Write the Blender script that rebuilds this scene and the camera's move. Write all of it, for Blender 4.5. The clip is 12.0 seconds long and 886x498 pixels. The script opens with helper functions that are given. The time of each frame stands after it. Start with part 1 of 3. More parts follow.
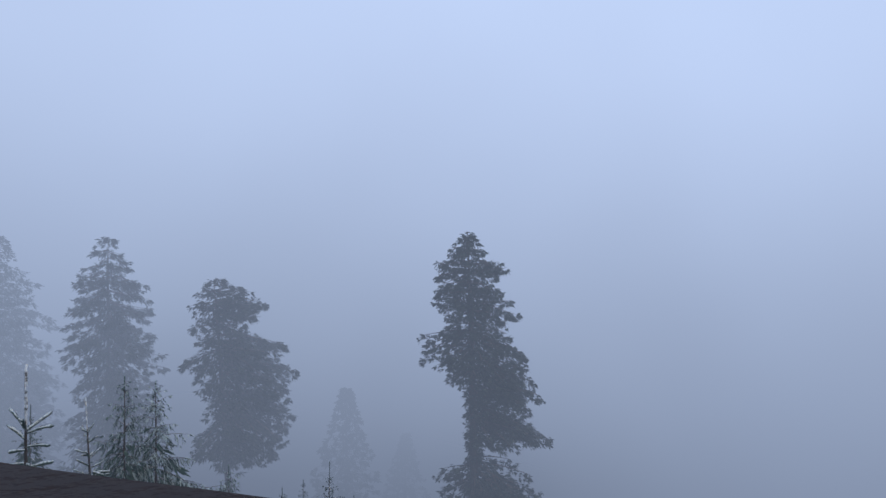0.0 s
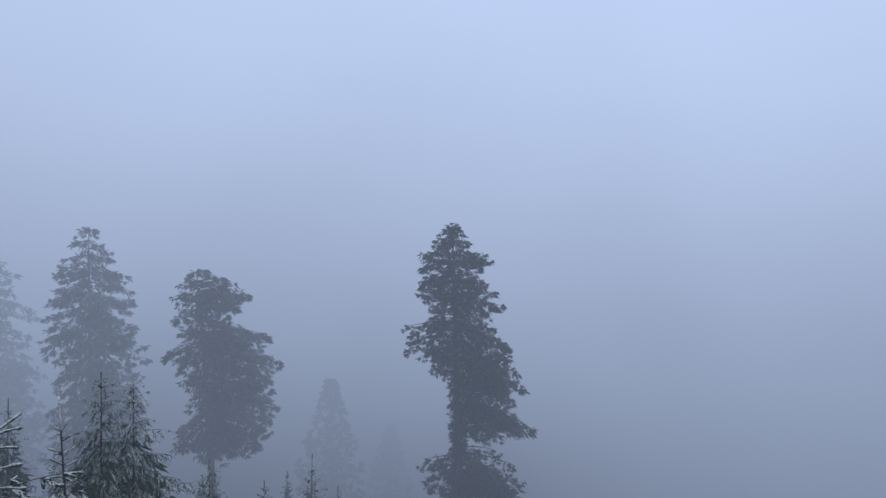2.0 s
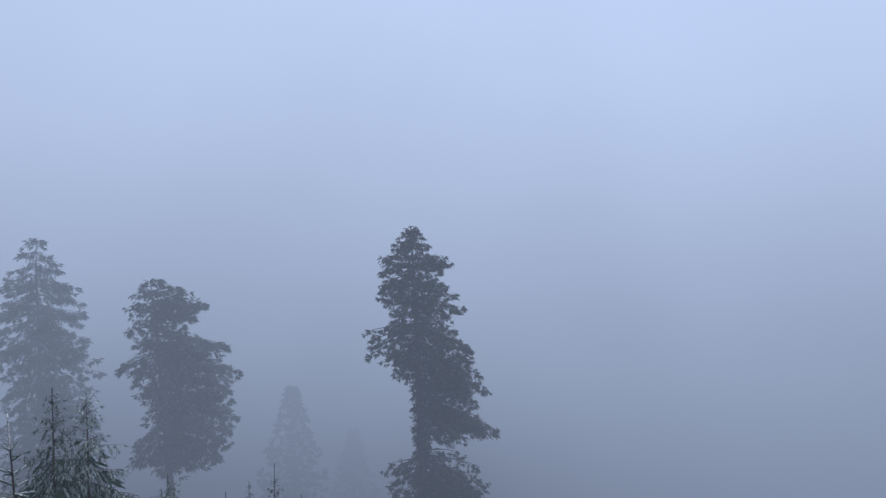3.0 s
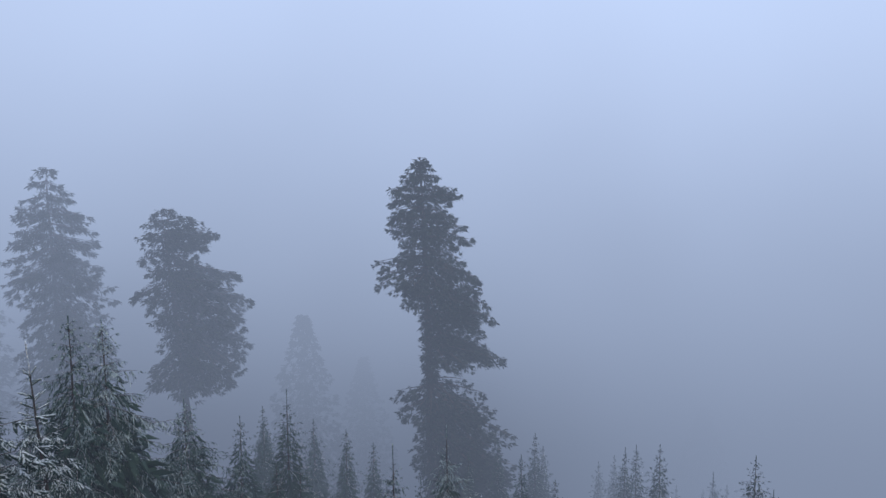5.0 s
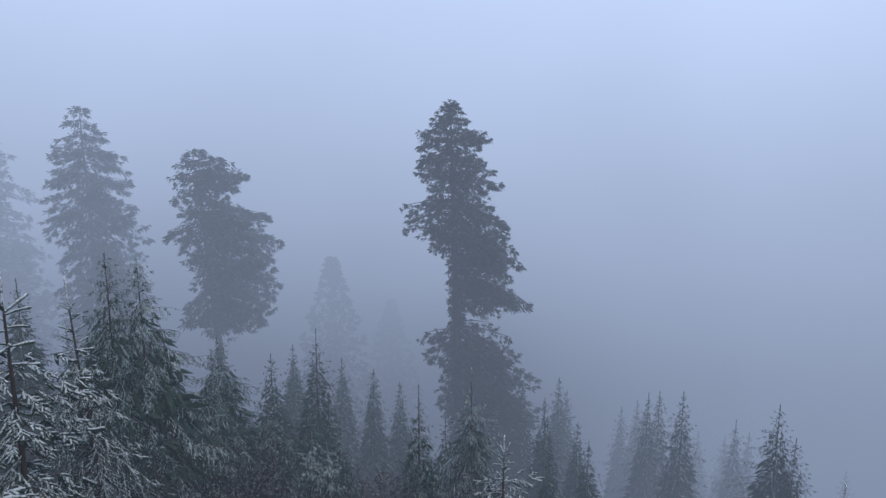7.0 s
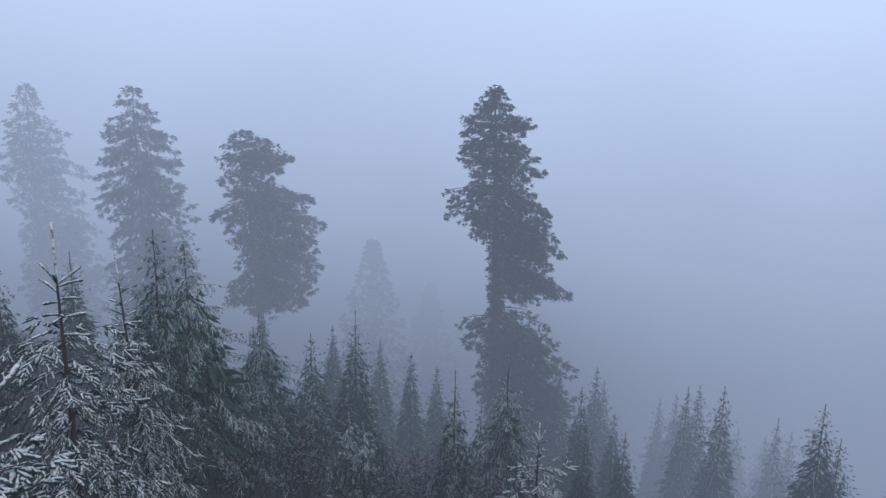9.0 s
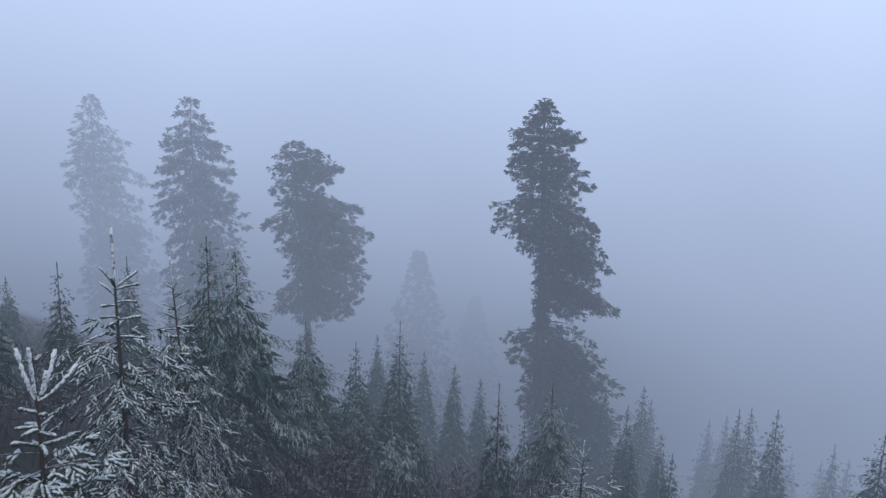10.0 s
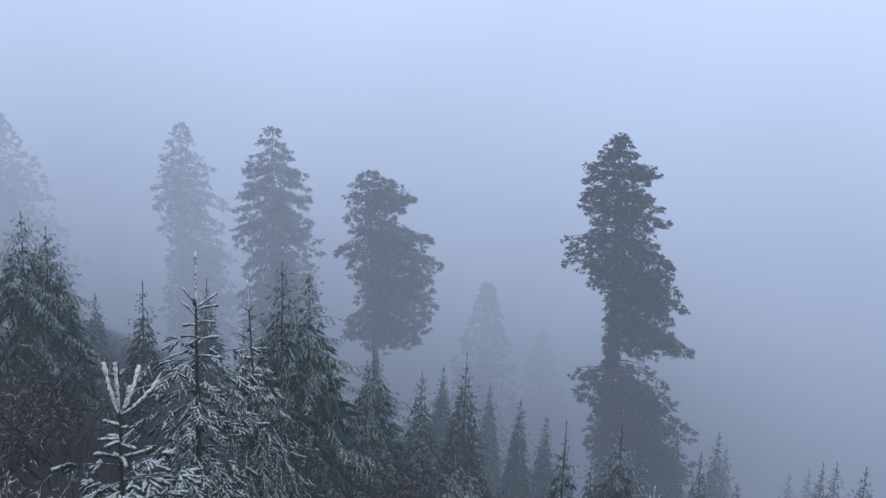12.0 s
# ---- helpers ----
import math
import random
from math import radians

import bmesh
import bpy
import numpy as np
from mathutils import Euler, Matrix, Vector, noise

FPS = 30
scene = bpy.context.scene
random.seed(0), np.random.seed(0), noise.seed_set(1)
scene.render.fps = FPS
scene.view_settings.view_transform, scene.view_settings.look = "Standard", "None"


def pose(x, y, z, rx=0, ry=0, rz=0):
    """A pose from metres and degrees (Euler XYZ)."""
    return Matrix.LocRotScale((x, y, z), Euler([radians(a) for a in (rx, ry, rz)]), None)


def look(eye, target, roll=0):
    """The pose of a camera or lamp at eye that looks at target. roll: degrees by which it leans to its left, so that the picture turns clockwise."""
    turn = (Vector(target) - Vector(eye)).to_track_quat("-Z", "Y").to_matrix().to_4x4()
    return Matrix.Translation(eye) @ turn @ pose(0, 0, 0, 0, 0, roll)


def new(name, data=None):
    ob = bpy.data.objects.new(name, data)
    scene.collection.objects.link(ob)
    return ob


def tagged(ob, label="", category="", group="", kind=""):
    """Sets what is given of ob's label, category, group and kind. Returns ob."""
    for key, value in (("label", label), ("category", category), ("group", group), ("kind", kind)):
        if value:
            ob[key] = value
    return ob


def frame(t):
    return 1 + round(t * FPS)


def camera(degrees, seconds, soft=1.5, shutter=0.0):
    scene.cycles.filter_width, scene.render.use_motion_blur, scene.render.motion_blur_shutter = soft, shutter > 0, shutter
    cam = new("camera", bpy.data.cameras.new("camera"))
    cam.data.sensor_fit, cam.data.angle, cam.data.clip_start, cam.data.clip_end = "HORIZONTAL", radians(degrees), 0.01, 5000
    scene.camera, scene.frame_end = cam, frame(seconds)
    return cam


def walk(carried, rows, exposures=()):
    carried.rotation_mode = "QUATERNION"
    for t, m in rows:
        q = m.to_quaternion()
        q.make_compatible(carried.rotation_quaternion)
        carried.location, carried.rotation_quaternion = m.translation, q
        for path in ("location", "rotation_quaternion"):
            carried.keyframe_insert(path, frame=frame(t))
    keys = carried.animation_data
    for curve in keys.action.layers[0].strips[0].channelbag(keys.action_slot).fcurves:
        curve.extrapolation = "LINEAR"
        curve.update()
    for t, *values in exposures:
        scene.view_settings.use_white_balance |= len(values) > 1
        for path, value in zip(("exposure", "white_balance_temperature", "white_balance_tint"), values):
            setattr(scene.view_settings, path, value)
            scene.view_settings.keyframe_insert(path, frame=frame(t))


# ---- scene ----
cam = camera(64.8, 12.0, soft=1.5)

# ---- camera and walk ----
EYE = 1.237
ROWS = [
    (0.0, -0.085, -0.000, -0.0600, -0.00, 0.00, -0.30),
    (0.1, -0.074, 0.002, -0.0510, -0.31, 0.00, -0.30),
    (0.2, -0.053, 0.008, -0.0330, -0.75, 0.00, -0.30),
    (0.3, -0.027, 0.016, -0.0120, -1.12, 0.00, -0.30),
    (0.5, -0.008, 0.038, 0.0150, -1.42, 0.00, -0.30),
    (1.0, -0.007, 0.038, 0.0150, -1.79, -0.36, -0.41),
    (1.5, -0.004, 0.040, 0.0170, -1.26, -0.77, -0.56),
    (2.0, -0.006, 0.040, 0.0170, -1.20, -0.80, -0.39),
    (2.5, -0.005, 0.042, 0.0190, -2.62, -0.55, 0.50),
    (3.0, -0.007, 0.042, 0.0210, -4.55, -0.58, 0.88),
    (5.0, 0.006, 0.048, 0.0320, -3.78, -6.18, 0.55),
    (5.5, 0.009, 0.049, 0.0300, -3.00, -7.93, 0.56),
    (6.0, 0.010, 0.049, 0.0290, -2.27, -9.16, 0.33),
    (6.5, 0.008, 0.049, 0.0310, -1.71, -10.02, 0.17),
    (7.0, 0.009, 0.049, 0.0320, -1.36, -10.76, -0.05),
    (9.0, 0.011, 0.051, 0.0280, 2.22, -11.98, -0.98),
    (9.5, 0.010, 0.051, 0.0250, 4.17, -11.54, -1.16),
    (10.0, 0.004, 0.049, 0.0260, 6.16, -11.06, -1.39),
    (10.5, 0.002, 0.047, 0.0250, 7.84, -10.68, -1.66),
    (11.0, -0.006, 0.045, 0.0270, 9.36, -10.18, -1.88),
    (11.5, -0.010, 0.044, 0.0340, 10.70, -9.51, -2.12),
    (12.0, -0.011, 0.041, 0.0320, 12.12, -8.69, -2.33),
]
walk(cam, [(t, pose(x, y, EYE + z, 90 + pitch, roll, yaw)) for t, x, y, z, yaw, pitch, roll in ROWS],
     exposures=[(0.0, -0.08), (1.0, -0.13), (3.0, -0.13), (5.5, 0.06), (7.0, 0.14), (9.5, 0.24), (12.0, 0.21)])


# ---- world: overcast sky over a bank of self-lit mist ----
def N(tree, typ, ins=(), **props):
    """A node with its inputs set or linked."""
    n = tree.nodes.new(typ)
    for k, v in props.items():
        setattr(n, k, v)
    for i, v in ins:
        if isinstance(v, bpy.types.NodeSocket):
            tree.links.new(v, n.inputs[i])
        else:
            n.inputs[i].default_value = v
    return n


MIST_GLOW_LOW, MIST_GLOW_HIGH = (0.094, 0.117, 0.170, 1), (0.60, 0.74, 1.05, 1)
SUN_EL, SUN_AZ = radians(38), radians(150)

world = bpy.data.worlds.new("misty_sky")
scene.world = world
world.use_nodes = True
wt = world.node_tree
sky = N(wt, "ShaderNodeTexSky", sky_type="NISHITA", sun_disc=False, sun_elevation=SUN_EL, sun_rotation=SUN_AZ, air_density=1.2, dust_density=3.0)
wt.nodes["Background"].inputs[1].default_value = 0.12
wt.links.new(sky.outputs[0], wt.nodes["Background"].inputs[0])
pos = N(wt, "ShaderNodeSeparateXYZ", [(0, N(wt, "ShaderNodeNewGeometry").outputs["Position"])])
# thin near the terrace, thickening into a bank behind the old firs, and pooled low in the hollow to the east
bank = N(wt, "ShaderNodeMapRange", [(0, pos.outputs[1]), (1, 50.0), (2, 98.0), (3, 0.0042), (4, 0.035)], interpolation_type="SMOOTHSTEP")
low = N(wt, "ShaderNodeMapRange", [(0, pos.outputs[2]), (1, -6.0), (2, -20.0), (3, 0.0), (4, 0.021)])
sink = N(wt, "ShaderNodeMapRange", [(0, pos.outputs[2]), (1, 8.0), (2, -16.0), (3, 0.85), (4, 1.2)])
thick = N(wt, "ShaderNodeMath", [(0, bank.outputs[0]), (1, sink.outputs[0])], operation="MULTIPLY")
hollow = N(wt, "ShaderNodeMapRange", [(0, pos.outputs[0]), (1, 5.0), (2, 14.0), (3, 0.0), (4, 1.0)], interpolation_type="SMOOTHSTEP")
both = N(wt, "ShaderNodeMath", [(0, low.outputs[0]), (1, hollow.outputs[0]), (2, thick.outputs[0])], operation="MULTIPLY_ADD")
cap = N(wt, "ShaderNodeMapRange", [(0, pos.outputs[2]), (1, 80.0), (2, 120.0), (3, 1.0), (4, 0.0)])
dens = N(wt, "ShaderNodeMath", [(0, both.outputs[0]), (1, cap.outputs[0])], operation="MULTIPLY")
# the mist emits, brighter with height and eastward, in place of scattered daylight
rise = N(wt, "ShaderNodeMapRange", [(0, pos.outputs[2]), (1, -31.0), (2, 32.0), (3, 0.0), (4, 1.0)])
lift = N(wt, "ShaderNodeMath", [(0, rise.outputs[0]), (1, 0.70)], operation="POWER")
drift = N(wt, "ShaderNodeTexNoise", [("Vector", N(wt, "ShaderNodeNewGeometry").outputs["Position"]), ("Scale", 0.03), ("Detail", 2.0)])
east = N(wt, "ShaderNodeMapRange", [(0, pos.outputs[0]), (1, -75.0), (2, 14.0), (3, -0.26), (4, -0.155)])
rise2 = N(wt, "ShaderNodeMath", [(0, lift.outputs[0]), (1, east.outputs[0])], operation="ADD")
rise3 = N(wt, "ShaderNodeMath", [(0, drift.outputs[0]), (1, 0.30), (2, rise2.outputs[0])], operation="MULTIPLY_ADD", use_clamp=True)
glow_tone = N(wt, "ShaderNodeMix", [(0, rise3.outputs[0]), (6, MIST_GLOW_LOW), (7, MIST_GLOW_HIGH)], data_type="RGBA")
mist = N(wt, "ShaderNodeAddShader", [
    (0, N(wt, "ShaderNodeVolumeAbsorption", [(0, (0, 0, 0, 1)), (1, dens.outputs[0])]).outputs[0]),
    (1, N(wt, "ShaderNodeEmission", [(0, glow_tone.outputs[2]), (1, dens.outputs[0])]).outputs[0])])
wt.links.new(mist.outputs[0], wt.nodes["World Output"].inputs["Volume"])
world.cycles.volume_step_size = 6.0
scene.cycles.volume_max_steps = 64

sun = bpy.data.lights.new("sun", "SUN")
sun.energy, sun.angle, sun.color = 0.6, radians(40), (1.0, 0.97, 0.93)
new("sun", sun).matrix_world = look((0, 0, 60), (0 - math.sin(SUN_AZ), 0 - math.cos(SUN_AZ), 60 - math.tan(SUN_EL)))


# ---- materials ----
def frosted(name, base, dark, frost, rime, scale, bump=0.4, cover=1.0):
    """Needles or bark of two tones; frost from 0 to 1 says how much rime lies on it, most of it on what faces up."""
    m = bpy.data.materials.new(name)
    m.use_nodes = True
    t = m.node_tree
    bsdf = t.nodes["Principled BSDF"]
    g = N(t, "ShaderNodeNewGeometry")
    co = N(t, "ShaderNodeTexCoord").outputs["Object"]
    fine = N(t, "ShaderNodeTexNoise", [("Vector", co), ("Scale", scale), ("Detail", 3.0)])
    broad = N(t, "ShaderNodeTexNoise", [("Vector", co), ("Scale", scale * 0.06), ("Detail", 2.0)])
    mixv = N(t, "ShaderNodeMath", [(0, broad.outputs[0]), (1, g.outputs["Random Per Island"])], operation="MULTIPLY")
    col = N(t, "ShaderNodeMix", [(0, mixv.outputs[0]), (6, (*dark, 1)), (7, (*base, 1))], data_type="RGBA")
    up = N(t, "ShaderNodeSeparateXYZ", [(0, g.outputs["Normal"])])
    a = N(t, "ShaderNodeMath", [(0, up.outputs[2]), (1, 0.42), (2, fine.outputs[0])], operation="MULTIPLY_ADD")
    b = N(t, "ShaderNodeMath", [(0, g.outputs["Random Per Island"]), (1, 0.14), (2, a.outputs[0])], operation="MULTIPLY_ADD")
    fac = N(t, "ShaderNodeMapRange", [(0, b.outputs[0]), (1, 1.06 - frost), (2, 1.36 - frost), (3, 0.0), (4, cover)])
    c2 = N(t, "ShaderNodeMix", [(0, fac.outputs[0]), (6, col.outputs[2]), (7, (*rime, 1))], data_type="RGBA")
    t.links.new(c2.outputs[2], bsdf.inputs["Base Color"])
    bsdf.inputs["Roughness"].default_value = 0.8
    bsdf.inputs["Specular IOR Level"].default_value = 0.25
    bp = N(t, "ShaderNodeBump", [("Strength", bump), ("Distance", 0.01), ("Height", fine.outputs[0])])
    t.links.new(bp.outputs[0], bsdf.inputs["Normal"])
    return m


RIME = (0.74, 0.80, 0.84)
M_NEAR = frosted("rimed_needles", (0.07, 0.12, 0.085), (0.016, 0.036, 0.03), 0.40, (0.68, 0.76, 0.79), 60, cover=0.9)
M_CANDLE = frosted("thick_rime", (0.20, 0.24, 0.22), (0.06, 0.09, 0.07), 0.72, (0.74, 0.79, 0.83), 70)
M_LEADER = frosted("rimed_shoot_bark", (0.09, 0.075, 0.062), (0.035, 0.03, 0.026), 0.70, (0.66, 0.71, 0.75), 50, cover=0.95)
M_MID = frosted("frosty_needles", (0.062, 0.125, 0.10), (0.018, 0.045, 0.038), 0.43, (0.40, 0.50, 0.51), 34, cover=0.7)
M_MORE = frosted("hoary_needles", (0.08, 0.145, 0.118), (0.022, 0.05, 0.043), 0.56, (0.46, 0.56, 0.57), 40, cover=0.8)
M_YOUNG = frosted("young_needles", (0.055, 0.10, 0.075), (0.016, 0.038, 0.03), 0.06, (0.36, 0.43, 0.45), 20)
M_OLD = frosted("old_needles", (0.045, 0.065, 0.05), (0.015, 0.026, 0.022), 0.0, (0.3, 0.34, 0.36), 6)
M_BARK = frosted("bark", (0.072, 0.056, 0.046), (0.03, 0.024, 0.02), 0.22, RIME, 40)
M_BARKOLD = frosted("old_bark", (0.08, 0.065, 0.055), (0.03, 0.025, 0.022), 0.0, (0.3, 0.3, 0.3), 8)
M_TWIG = frosted("shrub_twigs", (0.04, 0.037, 0.036), (0.016, 0.016, 0.016), 0.26, (0.55, 0.58, 0.62), 30)
M_RIMETWIG = frosted("rimed_twigs", (0.06, 0.05, 0.048), (0.022, 0.019, 0.019), 0.44, (0.66, 0.68, 0.72), 40)
M_GRASS = frosted("dead_grass", (0.045, 0.042, 0.032), (0.016, 0.018, 0.015), 0.03, (0.6, 0.64, 0.66), 20)
M_SOIL = frosted("forest_soil", (0.045, 0.04, 0.03), (0.016, 0.017, 0.013), -0.35, (0.5, 0.52, 0.52), 3, 0.8)
M_WOOD = frosted("weathered_timber", (0.058, 0.044, 0.043), (0.03, 0.023, 0.023), -0.2, (0.2, 0.19, 0.19), 120, 0.6)


# ---- mesh helpers ----
def build(name, V, F, mat, parent=None, label="", smooth=False):
    """One mesh object from vertices and triangles."""
    V, F = np.asarray(V, np.float32), np.asarray(F, np.int32)
    me = bpy.data.meshes.new(name)
    me.vertices.add(len(V))
    me.vertices.foreach_set("co", V.ravel())
    me.loops.add(F.size)
    me.loops.foreach_set("vertex_index", F.ravel())
    me.polygons.add(len(F))
    me.polygons.foreach_set("loop_start", np.arange(0, F.size, 3, dtype=np.int32))
    me.update(calc_edges=True)
    me.polygons.foreach_set("use_smooth", np.full(len(F), smooth))
    me.materials.append(mat)
    ob = new(name, me)
    ob.parent = parent
    if label:
        tagged(ob, label)
    return ob


def unit(v):
    return v / np.maximum(np.linalg.norm(v, axis=-1, keepdims=True), 1e-9)


def tubes(P, R, sides=3):
    """Tapered tubes along the lines P (n, k, 3) with radii R (n, k)."""
    n, k, _ = P.shape
    T = unit(np.gradient(P, axis=1))
    ref = np.where(np.abs(T[..., 2:3]) > 0.9, np.array([1.0, 0, 0]), np.array([0, 0, 1.0]))
    A = unit(np.cross(T, ref))
    B = np.cross(T, A)
    th = np.arange(sides) * 2 * np.pi / sides
    V = P[:, :, None] + R[:, :, None, None] * (np.cos(th)[:, None] * A[:, :, None] + np.sin(th)[:, None] * B[:, :, None])
    i, j = np.meshgrid(np.arange(k - 1), np.arange(sides), indexing="ij")
    a, b = (i * sides + j).ravel(), (i * sides + (j + 1) % sides).ravel()
    f = np.concatenate([np.stack([a, b, b + sides], 1), np.stack([a, b + sides, a + sides], 1)])
    last = (k - 1) * sides
    f = np.concatenate([f, [[last, last + q, last + q + 1] for q in range(1, sides - 1)]])
    F = (f[None] + (np.arange(n) * k * sides)[:, None, None]).reshape(-1, 3)
    return V.reshape(-1, 3), F


def shoots(O, D, length, width, rng, lod):
    """Needle shoots from the points O along D: bent, lumpy spindles, or plain ones for far trees."""
    n = len(O)
    if lod:
        side = unit(np.cross(D, rng.normal(0, 1, (n, 3))))
        third = np.cross(D, side)
        c = O + D * (0.42 * length)[:, None]
        w = (0.5 * width * rng.uniform(0.8, 1.2, n))[:, None]
        tip = O + D * length[:, None] + rng.normal(0, 0.08, (n, 3)) * length[:, None] - np.array([0, 0, 0.1]) * length[:, None]
        V = np.stack([O, c + side * w, c + (third * 0.7 - side * 0.7) * w, tip], 1)
        f = np.array([[0, 2, 1], [0, 3, 2], [0, 1, 3], [1, 2, 3]])
        return V.reshape(-1, 3), (f[None] + (np.arange(n) * 4)[:, None, None]).reshape(-1, 3)
    rings, sides = np.array([0.0, 0.12, 0.4, 0.7, 0.93, 1.0]), 4
    rad = np.array([0.28, 0.42, 0.48, 0.5, 0.44, 0.2])
    bend = rng.normal(0, 0.13, (n, 3)) - np.array([0, 0, 0.14])
    P = O[:, None] + length[:, None, None] * (D[:, None] * rings[None, :, None] + bend[:, None] * (rings ** 2)[None, :, None])
    R = width[:, None] * rad[None] * rng.uniform(0.75, 1.25, (n, len(rings)))
    V, F = tubes(P, R, sides)
    return V + rng.normal(0, 1, V.shape) * np.repeat(width, len(rings) * sides)[:, None] * 0.07, F


def smooth_step(a, b, v):
    u = np.clip((np.asarray(v, float) - a) / (b - a), 0, 1)
    return u * u * (3 - 2 * u)


def ground_z(x, y):
    """The slope: level under the terrace, then falling away ahead and to the east."""
    x, y = np.asarray(x, float), np.asarray(y, float)
    yy, xx = np.minimum(y, 150), np.clip(x, -90, 90)
    return -(0.5 * yy + 0.9) * smooth_step(0.2, 1.6, y) - 0.25 * xx * smooth_step(1, 6, y)


def conifer(name, label, x, y, height, prof, seed=1, whorl=0.35, nb=5, rise_top=45, rise_low=5, sag=0.35, upturn=0.2, inner=0.12,
            spm=9.0, spray=0.3, nf=7, fl=0.09, fw=0.028, droop=0.35, lead=0.4, trunk_r=0.045, lod=1, mats=(M_YOUNG, M_BARK), lean=0.0,
            jit=6.0, curl=0.10, clump=0.0, core=0, gaps=(), taper=0.6, lmin=0.72, tuft=0.0, short=0.0, reach=2.0, loose=0.22, dj=0.12, body=0.0, arm=None, between=None, split=False, category="tree", group="", extra=None):
    """A conifer: trunk, limbs and needle-bearing shoots. prof: rows of depth below the tip and the crown's reach to either side, in metres."""
    rng = np.random.default_rng(seed)
    prof = np.array([r if len(r) == 3 else (r[0], r[1], r[1]) for r in prof], float)
    base_z = float(ground_z(x, y)) - 0.15
    H = height + 0.15
    turn = -math.atan2(x, y)
    root = new(name)
    root.location = (x, y, base_z)
    tagged(root, label, category, group)
    # trunk
    k = 14
    q = np.linspace(0, 1, k)
    wob = 0.012 * H * 0.15
    axis = np.stack([lean * H * (q - 1) * math.cos(turn) + wob * np.sin(q * 5 + seed), lean * H * (q - 1) * math.sin(turn) + wob * np.cos(q * 4 + seed), q * H], 1)
    axis[:, :2] -= axis[-1, :2]
    def at(d):
        return np.stack([np.interp(1 - d / H, q, axis[:, i]) for i in range(3)], -1)
    V, F = tubes(axis[None], (trunk_r * ((1 - q) ** 0.8 * 0.96 + 0.05))[None], 8)
    build("trunk", V, F, mats[1], root, smooth=True)
    # branches: whorls, and single ones between
    ds, d = [], lead
    while d < min(prof[-1, 0], H * 0.96):
        ds += [d + rng.uniform(-dj, dj) * whorl for _ in range(nb)] + [d + whorl * rng.uniform(0.2, 0.8) for _ in range(nb // 2 if between is None else between)]
        d += whorl * rng.uniform(0.8, 1.2)
    ds = np.array(ds)
    n = len(ds)
    az = (np.arange(n) * 2.399963 + rng.uniform(-0.5, 0.5, n))
    Lr, Rr = np.interp(ds, prof[:, 0], prof[:, 1]), np.interp(ds, prof[:, 0], prof[:, 2])
    az = az - np.clip(1.1 * (Rr - Lr) / (Rr + Lr + 0.1), -0.75, 0.75) * np.sin(az)
    c = np.cos(az)
    mid = 0.65 * np.minimum(Lr, Rr) + 0.175 * (Lr + Rr)
    w = np.abs(c) ** reach
    L = np.where(c > 0, Rr, Lr) * w + mid * (1 - w)
    L = L * rng.uniform(lmin, 1.04, n) * (0.95 if body > 0.3 else 1.0)
    keep = L > 0.06
    ds, az, L, c, w = ds[keep], az[keep], L[keep], c[keep], w[keep]
    n = len(ds)
    frac = np.clip((ds - lead) / (prof[-1, 0] - lead), 0, 1)
    el = np.tan(np.radians(rise_top + (rise_low - rise_top) * frac ** 0.6 + rng.normal(0, jit, n)))
    out = np.stack([np.cos(az + turn), np.sin(az + turn), np.zeros(n)], 1)
    lat0 = np.stack([-out[:, 1], out[:, 0], np.zeros(n)], 1)
    swing = rng.normal(0, curl, n)
    sg = sag * rng.uniform(0.6, 1.3, n) * (0.4 + 0.6 * frac)
    start = at(ds)
    hor = 1 / np.sqrt(1 + el * el * 0.8)
    if clump:
        fall = (el - sg * 1.6 + upturn * (0.3 + 0.7 * frac)) * hor
        vary = rng.uniform(lmin, 1.1, n)
        for _ in range(3):
            dt = ds - fall * L * 0.9 + clump * 0.2
            Lr, Rr = np.interp(dt, prof[:, 0], prof[:, 1]), np.interp(dt, prof[:, 0], prof[:, 2])
            mid = 0.65 * np.minimum(Lr, Rr) + 0.175 * (Lr + Rr)
            L = 0.5 * L + 0.5 * np.maximum(0.08, (np.where(c > 0, Rr, Lr) * w + mid * (1 - w)) * vary + 0.1 * clump)
        for g0, g1, gs in gaps:
            L = np.where((ds > g0) & (ds < g1) & (c * gs > 0), np.minimum(L, 0.5), L)

    def along(b, s):
        z = (el[b] * s - sg[b] * s * s * 1.6 + (upturn * (0.3 + 0.7 * frac[b])) * s ** 3) * L[b] * hor[b]
        return start[b] + (L[b] * s * hor[b])[:, None] * out[b] + (L[b] * swing[b] * s * s)[:, None] * lat0[b] + np.stack([0 * z, 0 * z, z], 1)

    ss = np.linspace(0, 1, 6)
    Pl = np.stack([along(np.arange(n), np.full(n, v)) for v in ss], 1)
    rl = (trunk_r * 0.10 + 0.0065 * L)[:, None] * (1.05 - 0.85 * ss)[None]
    # sprays along each branch
    cnt = np.maximum(2, np.round(L * spm).astype(int))
    b = np.repeat(np.arange(n), cnt)
    kk = np.arange(len(b)) - np.repeat(np.cumsum(cnt) - cnt, cnt)
    s = inner + (1 - inner) * (kk + rng.uniform(0, 1, len(b))) / cnt[b]
    tip = kk == cnt[b] - 1
    s[tip] = 0.97
    p0 = along(b, s)
    T = unit(along(b, np.minimum(s + 0.03, 1.03)) - along(b, s - 0.03))
    side = np.where(kk % 2 == 0, 1.0, -1.0)
    lat = unit(np.cross(T, np.array([0, 0, 1.0])))
    sp = np.minimum(spray, 0.5 * L[b]) * (1.12 - taper * s) * rng.uniform(0.6, 1.15, len(b))
